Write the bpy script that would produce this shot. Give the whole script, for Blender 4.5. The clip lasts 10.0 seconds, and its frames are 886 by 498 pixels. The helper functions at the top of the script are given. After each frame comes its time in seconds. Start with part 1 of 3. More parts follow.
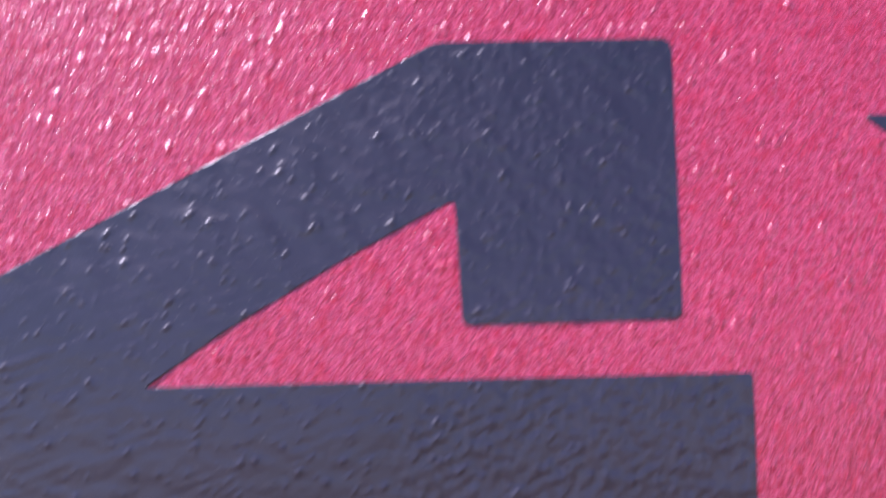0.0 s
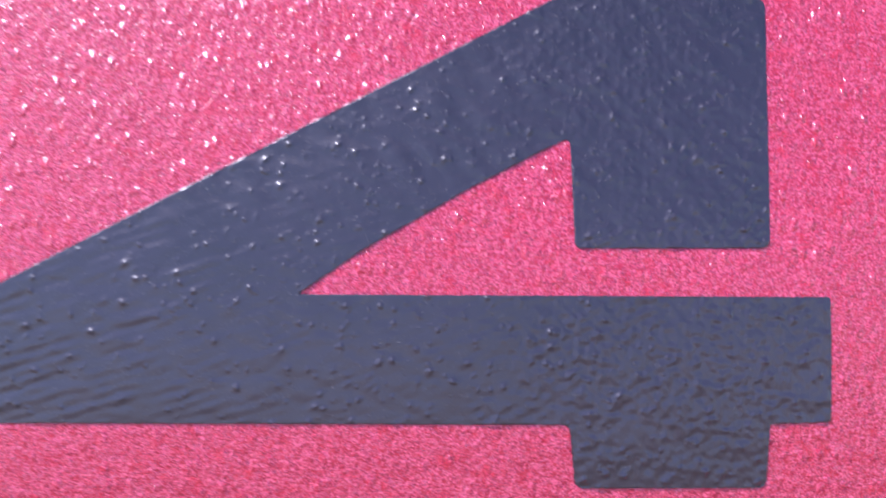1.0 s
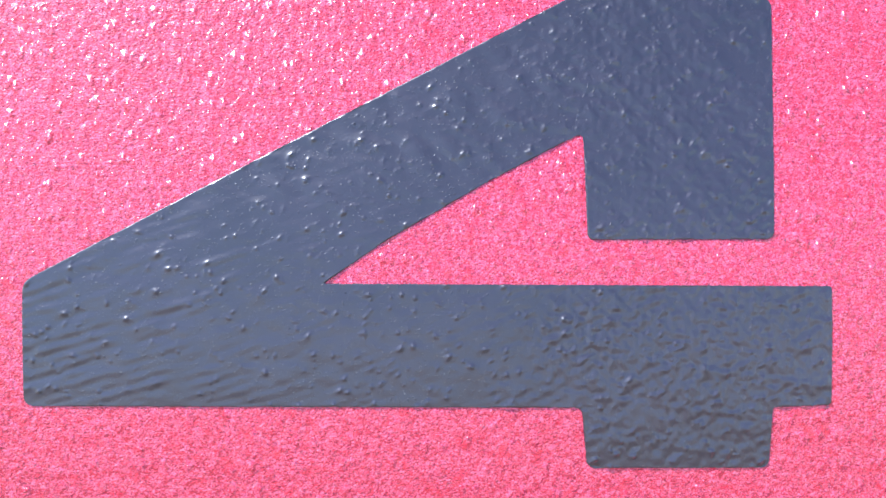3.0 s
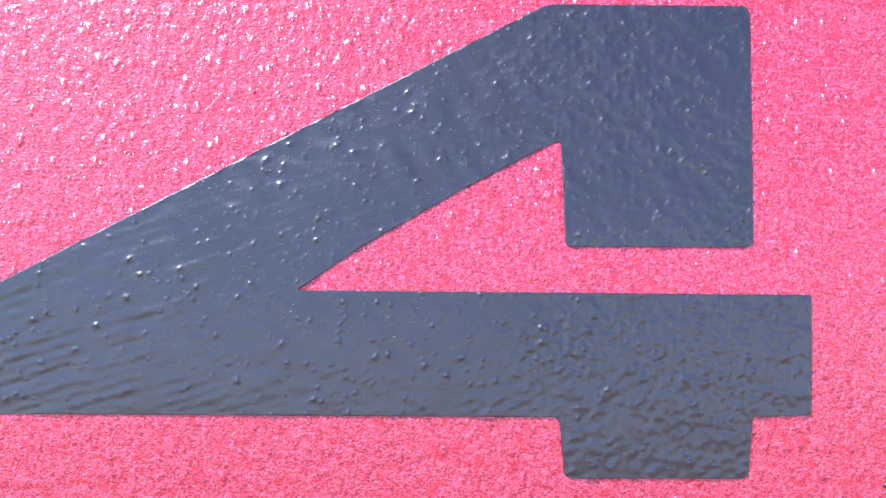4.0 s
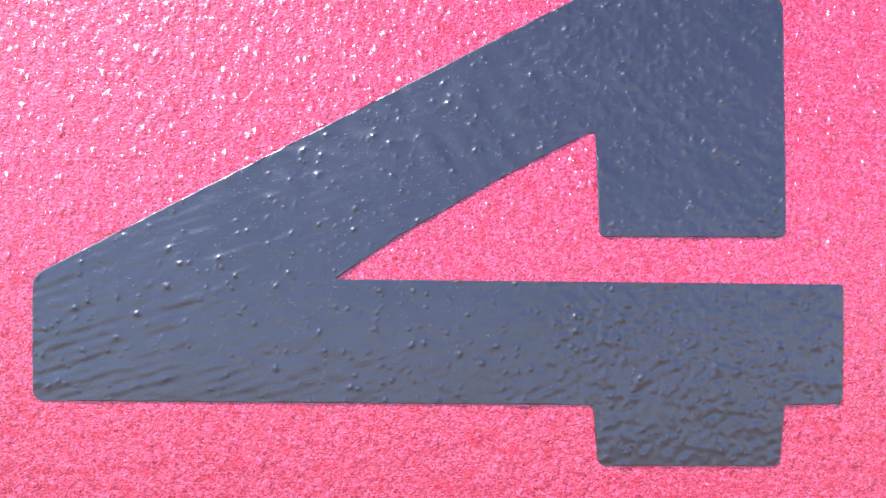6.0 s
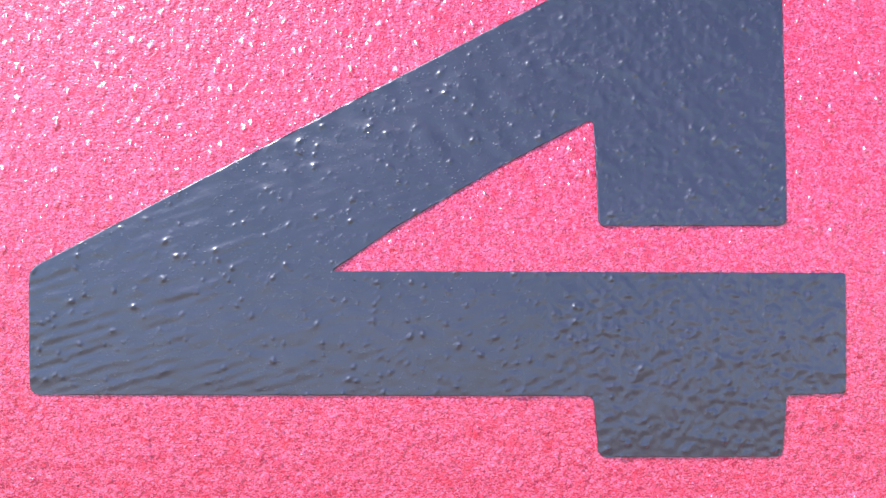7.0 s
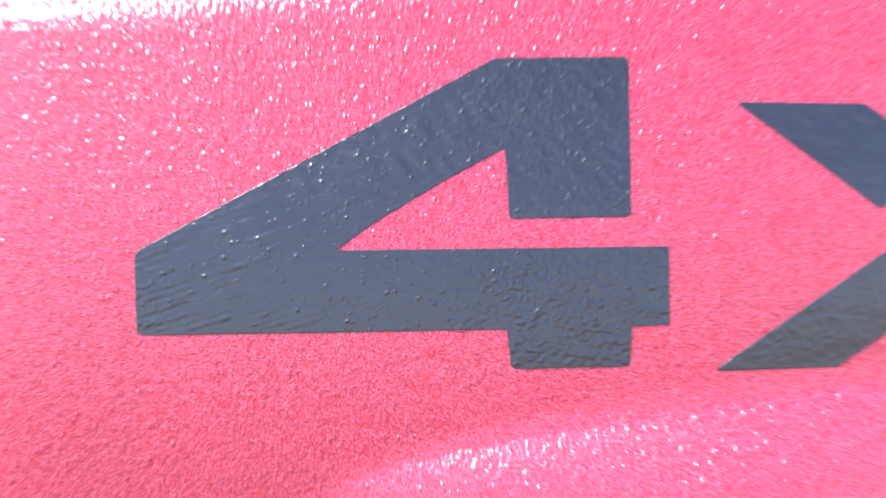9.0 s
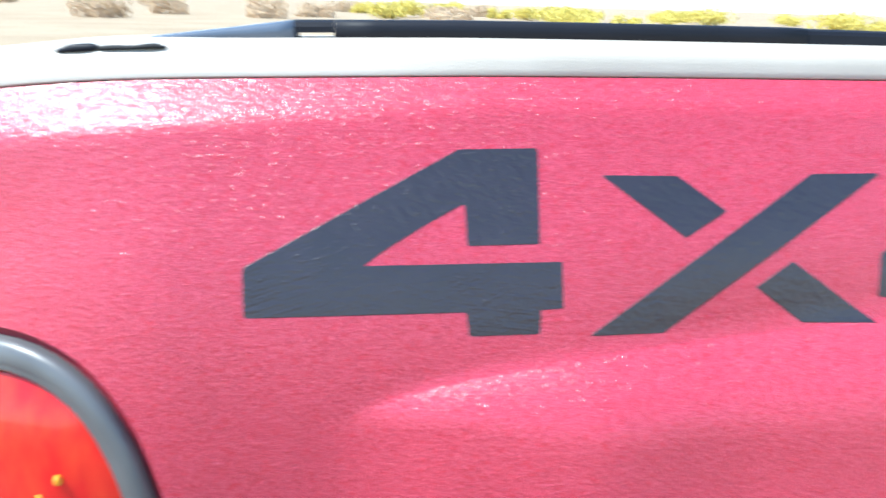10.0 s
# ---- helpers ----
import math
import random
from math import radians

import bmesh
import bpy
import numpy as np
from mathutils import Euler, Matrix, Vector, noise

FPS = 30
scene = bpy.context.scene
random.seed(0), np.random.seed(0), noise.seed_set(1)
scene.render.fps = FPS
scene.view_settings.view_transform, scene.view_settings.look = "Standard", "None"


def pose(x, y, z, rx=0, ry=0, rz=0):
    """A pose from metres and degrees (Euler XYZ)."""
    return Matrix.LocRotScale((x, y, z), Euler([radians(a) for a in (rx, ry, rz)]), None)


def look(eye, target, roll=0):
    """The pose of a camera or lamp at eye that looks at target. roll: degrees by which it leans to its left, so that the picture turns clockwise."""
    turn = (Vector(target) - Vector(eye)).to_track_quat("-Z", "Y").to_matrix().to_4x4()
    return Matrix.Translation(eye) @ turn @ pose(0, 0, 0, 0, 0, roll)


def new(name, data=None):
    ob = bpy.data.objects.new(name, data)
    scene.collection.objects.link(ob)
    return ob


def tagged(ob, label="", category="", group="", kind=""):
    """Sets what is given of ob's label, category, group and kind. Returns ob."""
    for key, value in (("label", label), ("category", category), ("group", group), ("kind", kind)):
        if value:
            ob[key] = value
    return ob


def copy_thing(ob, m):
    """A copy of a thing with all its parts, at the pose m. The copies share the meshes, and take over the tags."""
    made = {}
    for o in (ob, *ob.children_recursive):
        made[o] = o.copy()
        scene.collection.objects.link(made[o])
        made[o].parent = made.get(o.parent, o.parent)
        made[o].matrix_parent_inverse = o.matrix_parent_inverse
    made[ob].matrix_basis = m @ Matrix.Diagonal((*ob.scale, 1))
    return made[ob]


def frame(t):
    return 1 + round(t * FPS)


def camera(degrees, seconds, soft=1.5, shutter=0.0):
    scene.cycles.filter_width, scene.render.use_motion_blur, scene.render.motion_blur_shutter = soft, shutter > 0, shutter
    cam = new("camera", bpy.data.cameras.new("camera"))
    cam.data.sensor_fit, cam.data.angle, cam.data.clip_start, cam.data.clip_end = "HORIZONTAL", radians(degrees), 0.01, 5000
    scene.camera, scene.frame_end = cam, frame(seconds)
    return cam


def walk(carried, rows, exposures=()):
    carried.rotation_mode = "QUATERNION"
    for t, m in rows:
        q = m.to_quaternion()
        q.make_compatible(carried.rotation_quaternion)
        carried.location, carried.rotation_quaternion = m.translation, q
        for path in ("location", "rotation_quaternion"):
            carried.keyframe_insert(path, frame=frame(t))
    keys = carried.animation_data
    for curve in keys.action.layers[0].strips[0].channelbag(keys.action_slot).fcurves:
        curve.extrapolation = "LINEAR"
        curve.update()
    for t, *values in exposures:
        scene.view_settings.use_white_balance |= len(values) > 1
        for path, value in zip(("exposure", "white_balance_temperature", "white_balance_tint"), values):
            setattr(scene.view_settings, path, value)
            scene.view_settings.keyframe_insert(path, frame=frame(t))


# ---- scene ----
from mathutils.geometry import delaunay_2d_cdt

# The panel frame: u along the truck (towards its front), v up the side, d into the body.
LEAN = 21.8          # degrees by which the decal area leans inwards at the top
HEIGHT = 1.12        # height of the decal's middle over the ground
P = pose(0, 0, HEIGHT, -LEAN, 0, 0)

cam = camera(63.9, 10.0, soft=1.5, shutter=0.5)
PATH = [
    (0, (0.0166, -0.0896, 0.0004), (0.0308, 0.2088, 0.0279), -1.36),
    (0.1, (0.0123, -0.0894, -0.0012), (0.0325, 0.2094, 0.0159), -1.43),
    (0.2, (0.0132, -0.0900, -0.0020), (0.0267, 0.2097, 0.0014), -1.29),
    (0.3, (0.0163, -0.0908, -0.0038), (0.0193, 0.2091, -0.0108), -1.56),
    (0.5, (0.0121, -0.0912, -0.0129), (0.0263, 0.2083, -0.0034), -0.80),
    (0.7, (0.0059, -0.0932, -0.0163), (0.0245, 0.2057, 0.0015), -0.27),
    (1, (0.0011, -0.1003, -0.0089), (0.0105, 0.1987, 0.0139), 0.15),
    (1.2, (-0.0020, -0.1019, -0.0081), (0.0066, 0.1976, 0.0070), -0.09),
    (1.5, (-0.0056, -0.1048, -0.0119), (0.0034, 0.1946, 0.0056), 0.04),
    (2, (-0.0063, -0.1070, -0.0121), (0.0027, 0.1924, 0.0045), -0.22),
    (2.2, (-0.0055, -0.1068, -0.0119), (0.0041, 0.1926, 0.0044), -0.11),
    (3.3, (-0.0010, -0.1042, -0.0076), (0.0080, 0.1952, 0.0099), 0.22),
    (3.5, (-0.0007, -0.1040, -0.0074), (0.0094, 0.1954, 0.0093), 0.41),
    (4, (0.0011, -0.1037, -0.0093), (0.0124, 0.1952, 0.0130), 0.36),
    (4.5, (0.0004, -0.1029, -0.0097), (0.0127, 0.1960, 0.0123), 0.57),
    (5, (0.0001, -0.1034, -0.0101), (0.0102, 0.1956, 0.0121), 0.58),
    (5.5, (-0.0026, -0.1038, -0.0100), (0.0078, 0.1953, 0.0103), 0.61),
    (6, (-0.0038, -0.1046, -0.0101), (0.0064, 0.1946, 0.0098), 0.41),
    (7.3, (-0.0027, -0.1036, -0.0119), (0.0060, 0.1956, 0.0086), -0.13),
    (7.5, (-0.0032, -0.1035, -0.0122), (0.0069, 0.1958, 0.0071), -0.43),
    (7.8, (-0.0016, -0.1025, -0.0138), (0.0097, 0.1969, 0.0007), -1.44),
    (8, (-0.0006, -0.1038, -0.0145), (0.0119, 0.1956, -0.0005), -1.58),
    (8.2, (-0.0007, -0.1071, -0.0140), (0.0100, 0.1924, 0.0005), -1.29),
    (8.5, (-0.0054, -0.1174, -0.0120), (0.0054, 0.1820, 0.0042), -1.04),
    (8.7, (-0.0066, -0.1292, -0.0121), (0.0065, 0.1701, 0.0026), -0.91),
    (9, (-0.0027, -0.1590, -0.0142), (0.0174, 0.1400, -0.0021), -1.01),
    (9.2, (-0.0041, -0.1864, -0.0116), (0.0187, 0.1126, -0.0049), -0.27),
    (9.4, (-0.0104, -0.2150, -0.0189), (0.0256, 0.0824, -0.0017), 0.32),
    (9.5, (-0.0141, -0.2295, -0.0159), (0.0278, 0.0674, -0.0067), 1.82),
    (9.6, (-0.0192, -0.2507, -0.0215), (0.0277, 0.0453, -0.0082), 1.76),
    (9.7, (-0.0244, -0.2595, -0.0153), (0.0267, 0.0360, -0.0083), 0.89),
    (9.8, (-0.0257, -0.2610, -0.0115), (0.0269, 0.0343, -0.0038), -0.82),
    (9.9, (-0.0218, -0.2634, -0.0117), (0.0293, 0.0320, -0.0018), -1.43),
    (10, (-0.0243, -0.2638, -0.0136), (0.0185, 0.0329, -0.0006), -1.55),
]
# seconds, stops, kelvin, tint
LIGHT = [(0.0, 0.45, 5650, 38), (0.6, 0.51, 5650, 37), (1.1, 0.92, 5550, 27), (1.6, 1.29, 5520, 15), (3.4, 1.40, 5520, 10), (7.5, 1.40, 5520, 11), (8.4, 1.43, 5580, 9), (9.1, 1.42, 5740, 4), (9.6, 1.21, 5740, 1), (10.0, 1.03, 5740, 0)]
walk(cam, [(t, P @ look(eye, target, roll)) for t, eye, target, roll in PATH], LIGHT)

# ---- light ----
SUN_FROM = Vector((-0.52, -0.095, 0.85)).normalized()
world = bpy.data.worlds.new("sky")
scene.world = world
world.use_nodes = True
wn = world.node_tree.nodes
wl = world.node_tree.links
sky = wn.new("ShaderNodeTexSky")
sky.sky_type = "NISHITA"
sky.sun_disc = False
sky.dust_density = 0.5
sky.altitude = 900
sky.sun_elevation = math.asin(SUN_FROM.z)
sky.sun_rotation = math.atan2(SUN_FROM.x, SUN_FROM.y)
wl.new(sky.outputs[0], wn["Background"].inputs[0])
wn["Background"].inputs[1].default_value = 0.15
sun = new("sun", bpy.data.lights.new("sun", "SUN"))
sun.data.energy = 4.2
sun.data.angle = radians(0.53)
sun.data.color = (1.0, 0.95, 0.88)
sun.matrix_world = look(SUN_FROM * 20, (0, 0, 0))


# ---- materials ----
class Nodes:
    """A small hand for node materials."""

    def __init__(self, name):
        self.mat = bpy.data.materials.new(name)
        self.mat.use_nodes = True
        self.tree = self.mat.node_tree
        self.bsdf = self.tree.nodes["Principled BSDF"]
        self.coord = self.tree.nodes.new("ShaderNodeTexCoord").outputs["Object"]

    def on_side(self):
        """Measure the pattern along the truck's side: x along it, y up it."""
        n = self.node("ShaderNodeMapping", Vector=self.coord)
        n.inputs["Rotation"].default_value = (radians(LEAN - 90), 0, 0)
        self.coord = n.outputs[0]
        return self

    def put(self, socket, value):
        if isinstance(value, bpy.types.NodeSocket):
            self.tree.links.new(value, socket)
        elif value is not None:
            socket.default_value = value

    def node(self, kind, **inputs):
        n = self.tree.nodes.new(kind)
        for k, v in inputs.items():
            self.put(n.inputs[k.replace("_", " ")], v)
        return n

    def noise(self, scale, detail=2.0, rough=0.5, vector=None, distortion=0.0):
        return self.node("ShaderNodeTexNoise", Vector=vector or self.coord, Scale=scale, Detail=detail, Roughness=rough, Distortion=distortion).outputs[0]

    def voronoi(self, scale, feature="F1", smooth=0.0, vector=None):
        n = self.tree.nodes.new("ShaderNodeTexVoronoi")
        n.feature = feature
        self.put(n.inputs["Vector"], vector or self.coord)
        n.inputs["Scale"].default_value = scale
        if feature == "SMOOTH_F1":
            n.inputs["Smoothness"].default_value = smooth
        return n.outputs[0]

    def cells(self, scale, share, width, vector=None):
        """Soft domes about random points: only a share of them, each as wide as that part of its cell."""
        n = self.tree.nodes.new("ShaderNodeTexVoronoi")
        n.voronoi_dimensions = "2D"
        self.put(n.inputs["Vector"], vector or self.coord)
        n.inputs["Scale"].default_value = scale
        dome = self.span(n.outputs["Distance"], 0.0, width, 1.0, 0.0)
        dome = self.math("MULTIPLY", self.math("MULTIPLY", dome, dome), self.math("MULTIPLY_ADD", dome, -2.0, 3.0))
        pick = self.span(n.outputs["Color"], 1.0 - share - 0.06, 1.0 - share + 0.06)
        return self.math("MULTIPLY", dome, pick)

    def math(self, op, a, b=0.0, c=0.0):
        n = self.tree.nodes.new("ShaderNodeMath")
        n.operation = op
        for s, v in zip(n.inputs, (a, b, c)):
            self.put(s, v)
        return n.outputs[0]

    def span(self, value, a, b, lo=0.0, hi=1.0):
        n = self.node("ShaderNodeMapRange", Value=value, From_Min=a, From_Max=b, To_Min=lo, To_Max=hi)
        return n.outputs[0]

    def mix(self, fac, a, b):
        n = self.tree.nodes.new("ShaderNodeMix")
        n.data_type = "RGBA"
        self.put(n.inputs[0], fac)
        self.put(n.inputs[6], a)
        self.put(n.inputs[7], b)
        return n.outputs[2]

    def stretch(self, sx, sy, sz):
        n = self.node("ShaderNodeMapping", Vector=self.coord)
        n.inputs["Scale"].default_value = (sx, sy, sz)
        return n.outputs[0]

    def bump(self, height, distance, strength=1.0, normal=None):
        n = self.node("ShaderNodeBump", Height=height, Distance=distance, Strength=strength)
        if normal is not None:
            self.put(n.inputs["Normal"], normal)
        return n.outputs[0]

    def done(self, color=None, rough=None, metal=None, normal=None, **more):
        self.put(self.bsdf.inputs["Base Color"], color)
        self.put(self.bsdf.inputs["Roughness"], rough)
        self.put(self.bsdf.inputs["Metallic"], metal)
        self.put(self.bsdf.inputs["Normal"], normal)
        for k, v in more.items():
            self.put(self.bsdf.inputs[k.replace("_", " ")], v)
        return self.mat


def red_coat():
    """Bright red paint with a coarse, grainy, sprayed surface and scattered specks of grit in it."""
    m = Nodes("red_grainy_paint").on_side()
    sep = m.node("ShaderNodeSeparateXYZ", Vector=m.coord)
    grain = m.noise(2900, 0.5, 0.5, m.stretch(0.85, 1.0, 1.0), 0.9)
    lumps = m.noise(500, 1.0, 0.5, m.stretch(1.6, 0.9, 1.0))
    # the spray lies thicker towards the rear corner
    lumps = m.math("MULTIPLY", lumps, m.span(sep.outputs[0], -0.132, -0.085, 1.3, 1.0))
    where = m.span(m.noise(330, 1.0), 0.32, 0.66, 0.25, 1.0)
    grit = m.math("MULTIPLY", m.cells(310, 0.55, 0.33, m.stretch(1.35, 0.85, 1.0)), where)
    nibs = m.cells(640, 0.38, 0.30, m.stretch(1.3, 0.9, 1.0))
    soft = m.bump(lumps, 0.00025, 0.8)
    soft = m.bump(grit, 0.00022, 0.8, soft)
    n = m.bump(grain, 0.00020, 1.0, soft)
    shape = m.bump(lumps, 0.00050, 1.0)
    shape = m.bump(grit, 0.00042, 1.0, shape)
    shape = m.bump(nibs, 0.00017, 1.0, shape)
    shape = m.bump(grain, 0.00005, 1.0, shape)
    tone = m.span(m.noise(45, 3.0), 0.3, 0.7)
    base = m.mix(tone, (0.45, 0.015, 0.036, 1), (0.52, 0.019, 0.047, 1))
    speck = m.span(m.noise(2600, 1.0, 0.6, m.stretch(0.8, 1.0, 1.0), 1.2), 0.42, 0.62)
    base = m.mix(speck, base, (0.78, 0.105, 0.180, 1))
    patch = m.span(m.noise(420, 2.0, 0.5), 0.56, 0.68, 0.0, 0.5)
    base = m.mix(patch, base, (0.62, 0.014, 0.036, 1))
    # shading between the grains, put into the colour as fine dark lines
    grain_shade = m.span(m.noise(2700, 0.0, 0.5, m.stretch(0.75, 1.0, 1.0), 2.2), 0.31, 0.42, 0.65, 0.0)
    base = m.mix(grain_shade, base, (0.15, 0.003, 0.036, 1))
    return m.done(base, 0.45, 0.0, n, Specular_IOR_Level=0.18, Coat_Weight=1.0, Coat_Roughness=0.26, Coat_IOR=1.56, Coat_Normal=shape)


def dark_vinyl():
    """Charcoal decal film, satin, with fine dust caught under and on it."""
    m = Nodes("charcoal_vinyl").on_side()
    thick = m.span(m.noise(260, 3.0, 0.7), 0.38, 0.58, 0.25, 1.0)
    drift = m.node("ShaderNodeTexNoise", Vector=m.coord, Scale=900.0)
    astray = m.tree.nodes.new("ShaderNodeVectorMath")
    astray.operation = "MULTIPLY_ADD"
    for socket, value in zip(astray.inputs, (drift.outputs["Color"], (0.0012, 0.0012, 0.0), m.coord)):
        m.put(socket, value)
    dust = m.math("MULTIPLY", m.cells(1800, 0.55, 0.21, astray.outputs[0]), thick)
    flecks = m.cells(760, 0.22, 0.12, astray.outputs[0])
    n = m.bump(m.noise(900, 2.0, 0.6), 0.00007, 0.8)
    n = m.bump(dust, 0.00009, 1.0, n)
    n = m.bump(flecks, 0.00016, 1.0, n)
    base = m.mix(m.span(m.noise(60, 3.0), 0.3, 0.7), (0.0175, 0.0120, 0.0205, 1), (0.0235, 0.0160, 0.0265, 1))
    return m.done(base, 0.46, 0.0, n, Specular_IOR_Level=0.5, Coat_Weight=1.0, Coat_Roughness=0.31, Coat_IOR=1.53)


def rail_plastic():
    m = Nodes("pale_grey_rail_plastic")
    n = m.bump(m.noise(1100, 2.0, 0.6), 0.0003, 0.6)
    base = m.mix(m.span(m.noise(25, 3.0), 0.3, 0.7), (0.50, 0.445, 0.375, 1), (0.57, 0.512, 0.44, 1))
    return m.done(base, 0.5, 0.0, n)


def black_vinyl():
    m = Nodes("black_cover_vinyl")
    n = m.bump(m.noise(700, 2.0), 0.0003, 0.4)
    base = m.mix(m.span(m.noise(18, 3.0), 0.3, 0.7), (0.007, 0.008, 0.013, 1), (0.012, 0.013, 0.020, 1))
    return m.done(base, 0.6, 0.0, n, Specular_IOR_Level=0.3)


def bezel_plastic():
    m = Nodes("grey_bezel_plastic")
    n = m.bump(m.noise(500, 2.0), 0.0001, 0.3)
    base = m.mix(m.span(m.noise(40, 2.0), 0.3, 0.7), (0.115, 0.117, 0.122, 1), (0.15, 0.152, 0.156, 1))
    return m.done(base, 0.40, 0.0, n, Specular_IOR_Level=0.8)


def red_lens():
    m = Nodes("red_lamp_lens")
    streak = m.span(m.noise(90, 3.0, 0.6, m.stretch(1.0, 1.0, 0.3)), 0.42, 0.66)
    base = m.mix(streak, (0.82, 0.010, 0.012, 1), (0.92, 0.050, 0.018, 1))
    n = m.bump(m.noise(140, 2.0, 0.5, m.stretch(1.0, 1.0, 0.35)), 0.0012, 0.6)
    return m.done(base, 0.12, 0.0, n, Coat_Weight=0.6, Transmission_Weight=0.15, IOR=1.35)


def amber_bead():
    m = Nodes("amber_glint")
    return m.done((0.95, 0.45, 0.04, 1), 0.15, 0.0, m.bump(m.noise(300, 1.0), 0.0003, 0.4))


def chrome():
    m = Nodes("reflector_chrome")
    return m.done((0.75, 0.75, 0.75, 1), 0.12, 1.0, m.bump(m.voronoi(220), 0.002, 0.6))


def end_plastic():
    m = Nodes("black_plastic_sky_sheen")
    n = m.bump(m.noise(400, 2.0), 0.0002, 0.3)
    # the sky's reflection on black plastic is put into this blue base colour
    return m.done(m.mix(m.noise(60, 2.0), (0.10, 0.125, 0.17, 1), (0.14, 0.165, 0.21, 1)), 0.22, 0.0, n)


def dark_gap():
    m = Nodes("maroon_shadow_gap")
    base = m.mix(m.noise(200, 2.0), (0.20, 0.008, 0.022, 1), (0.28, 0.012, 0.030, 1))
    return m.done(base, 0.6)


def rubber():
    m = Nodes("tyre_rubber")
    return m.done(m.mix(m.noise(30, 3.0), (0.015, 0.015, 0.015, 1), (0.03, 0.03, 0.03, 1)), 0.8, 0.0, m.bump(m.noise(300, 2.0), 0.001, 0.4))


def steel():
    m = Nodes("wheel_steel")
    return m.done(m.mix(m.noise(20, 3.0), (0.4, 0.4, 0.4, 1), (0.55, 0.55, 0.55, 1)), 0.4, 0.8)


def dry_ground():
    m = Nodes("dry_grass_ground")
    big = m.span(m.noise(0.25, 4.0), 0.35, 0.65)
    fine = m.span(m.noise(9, 5.0, 0.7), 0.35, 0.65)
    base = m.mix(big, (0.42, 0.305, 0.20, 1), (0.52, 0.40, 0.275, 1))
    base = m.mix(m.math("MULTIPLY", fine, 0.5), base, (0.25, 0.20, 0.11, 1))
    # darker earth added round the truck, unseen, to dim what its side reflects
    far = m.tree.nodes.new("ShaderNodeVectorMath")
    far.operation = "LENGTH"
    m.put(far.inputs[0], m.coord)
    near_dim = m.span(m.math("ADD", far.outputs["Value"], m.math("MULTIPLY", m.noise(0.5, 4.0), 4.0)), 7.0, 11.0, 1.0, 0.0)
    base = m.mix(near_dim, base, m.mix(fine, (0.20, 0.155, 0.11, 1), (0.26, 0.208, 0.15, 1)))
    return m.done(base, 0.95, 0.0, m.bump(m.noise(12, 5.0, 0.7), 0.05, 0.7))


def leaves(name, a, b):
    m = Nodes(name)
    rnd = m.tree.nodes.new("ShaderNodeNewGeometry").outputs["Random Per Island"]
    return m.done(m.mix(rnd, a, b), 0.7)


def bark():
    m = Nodes("twig_bark")
    return m.done(m.mix(m.noise(30, 3.0), (0.12, 0.08, 0.05, 1), (0.2, 0.15, 0.1, 1)), 0.9)


RED, VINYL, RAIL, BLACK = red_coat(), dark_vinyl(), rail_plastic(), black_vinyl()
CHROME, RAIL_END = chrome(), end_plastic()
BEZEL, LENS, AMBER, GAP = bezel_plastic(), red_lens(), amber_bead(), dark_gap()
RUBBER, STEEL, GROUND, BARK = rubber(), steel(), dry_ground(), bark()
LEAF = [leaves("yellow_green_leaf", (0.66, 0.56, 0.12, 1), (0.80, 0.69, 0.20, 1)),
        leaves("dull_brown_leaf", (0.62, 0.47, 0.31, 1), (0.74, 0.58, 0.40, 1))]


# ---- the side panel's form ----
TOP_SLOPE, FLARE_SLOPE, HOLLOW, BARREL = 0.47, 0.85, 0.30, 0.36


def smooth(x, a, b):
    t = min(1.0, max(0.0, (x - a) / (b - a)))
    return t * t * (3 - 2 * t)


def crease(u):
    """Height of the crease over the wheel flare."""
    return -0.0699 + 0.0680 * math.sqrt(max(0.0, min(u, 0.45) + 0.022))


def ramp(x, w):
    """Integral of a slope that grows from 0 to 1 over the width w, from x = 0 on."""
    if x <= 0:
        return 0.0
    return x * x / (2 * w) if x < w else x - w / 2


def depth(u, v):
    """How far the panel lies behind the decal plane at (u, v)."""
    top = 0.0370 + 0.075 * max(-0.03, min(u + 0.13, 0.16))
    d = TOP_SLOPE * ramp(v - top, 0.008)
    # it rolls round towards the tail, more so below the cap
    d += 1.8 * max(0.0, -0.083 - u) ** 2 + (1 - smooth(v, 0.0, 0.06)) * 1.6 * max(0.0, -0.075 - u) ** 2
    d += 0.14 * smooth(u, 0.06, 0.14) * (ramp(0.012 - v, 0.05) - ramp(-0.048 - v, 0.05))
    k = smooth(u, -0.034, 0.018)
    c = crease(u) + 0.004
    t = max(0.007, 0.95 * (c + 0.080)) * (0.5 + 0.5 * smooth(u, -0.02, 0.08))
    x = c - v
    # a hollow leads into the crease; below it the skin flares outwards, then turns almost upright again
    w = 0.0045 + 0.035 * max(0.0, min(u, 0.22))
    d -= k * HOLLOW * (ramp(x + w, w) - ramp(x - 0.0016, t))
    d -= k * (FLARE_SLOPE - HOLLOW) * (ramp(x, 0.0016) - ramp(x - 0.0016, t))
    d -= smooth(u, -0.09, 0.10) * 0.15 * (ramp(x - 0.004, 0.02) - ramp(x - 0.10, 0.15))
    # the side is slightly barrelled towards its foot
    d += BARREL * (ramp(0.008 - v, 0.10) if v > -0.092 else 0.10 * 0.5 + (-0.092 - v)) * 1.0
    return d


def on_panel(u, v, out=0.0):
    return P @ Vector((u, depth(u, v) - out, v))


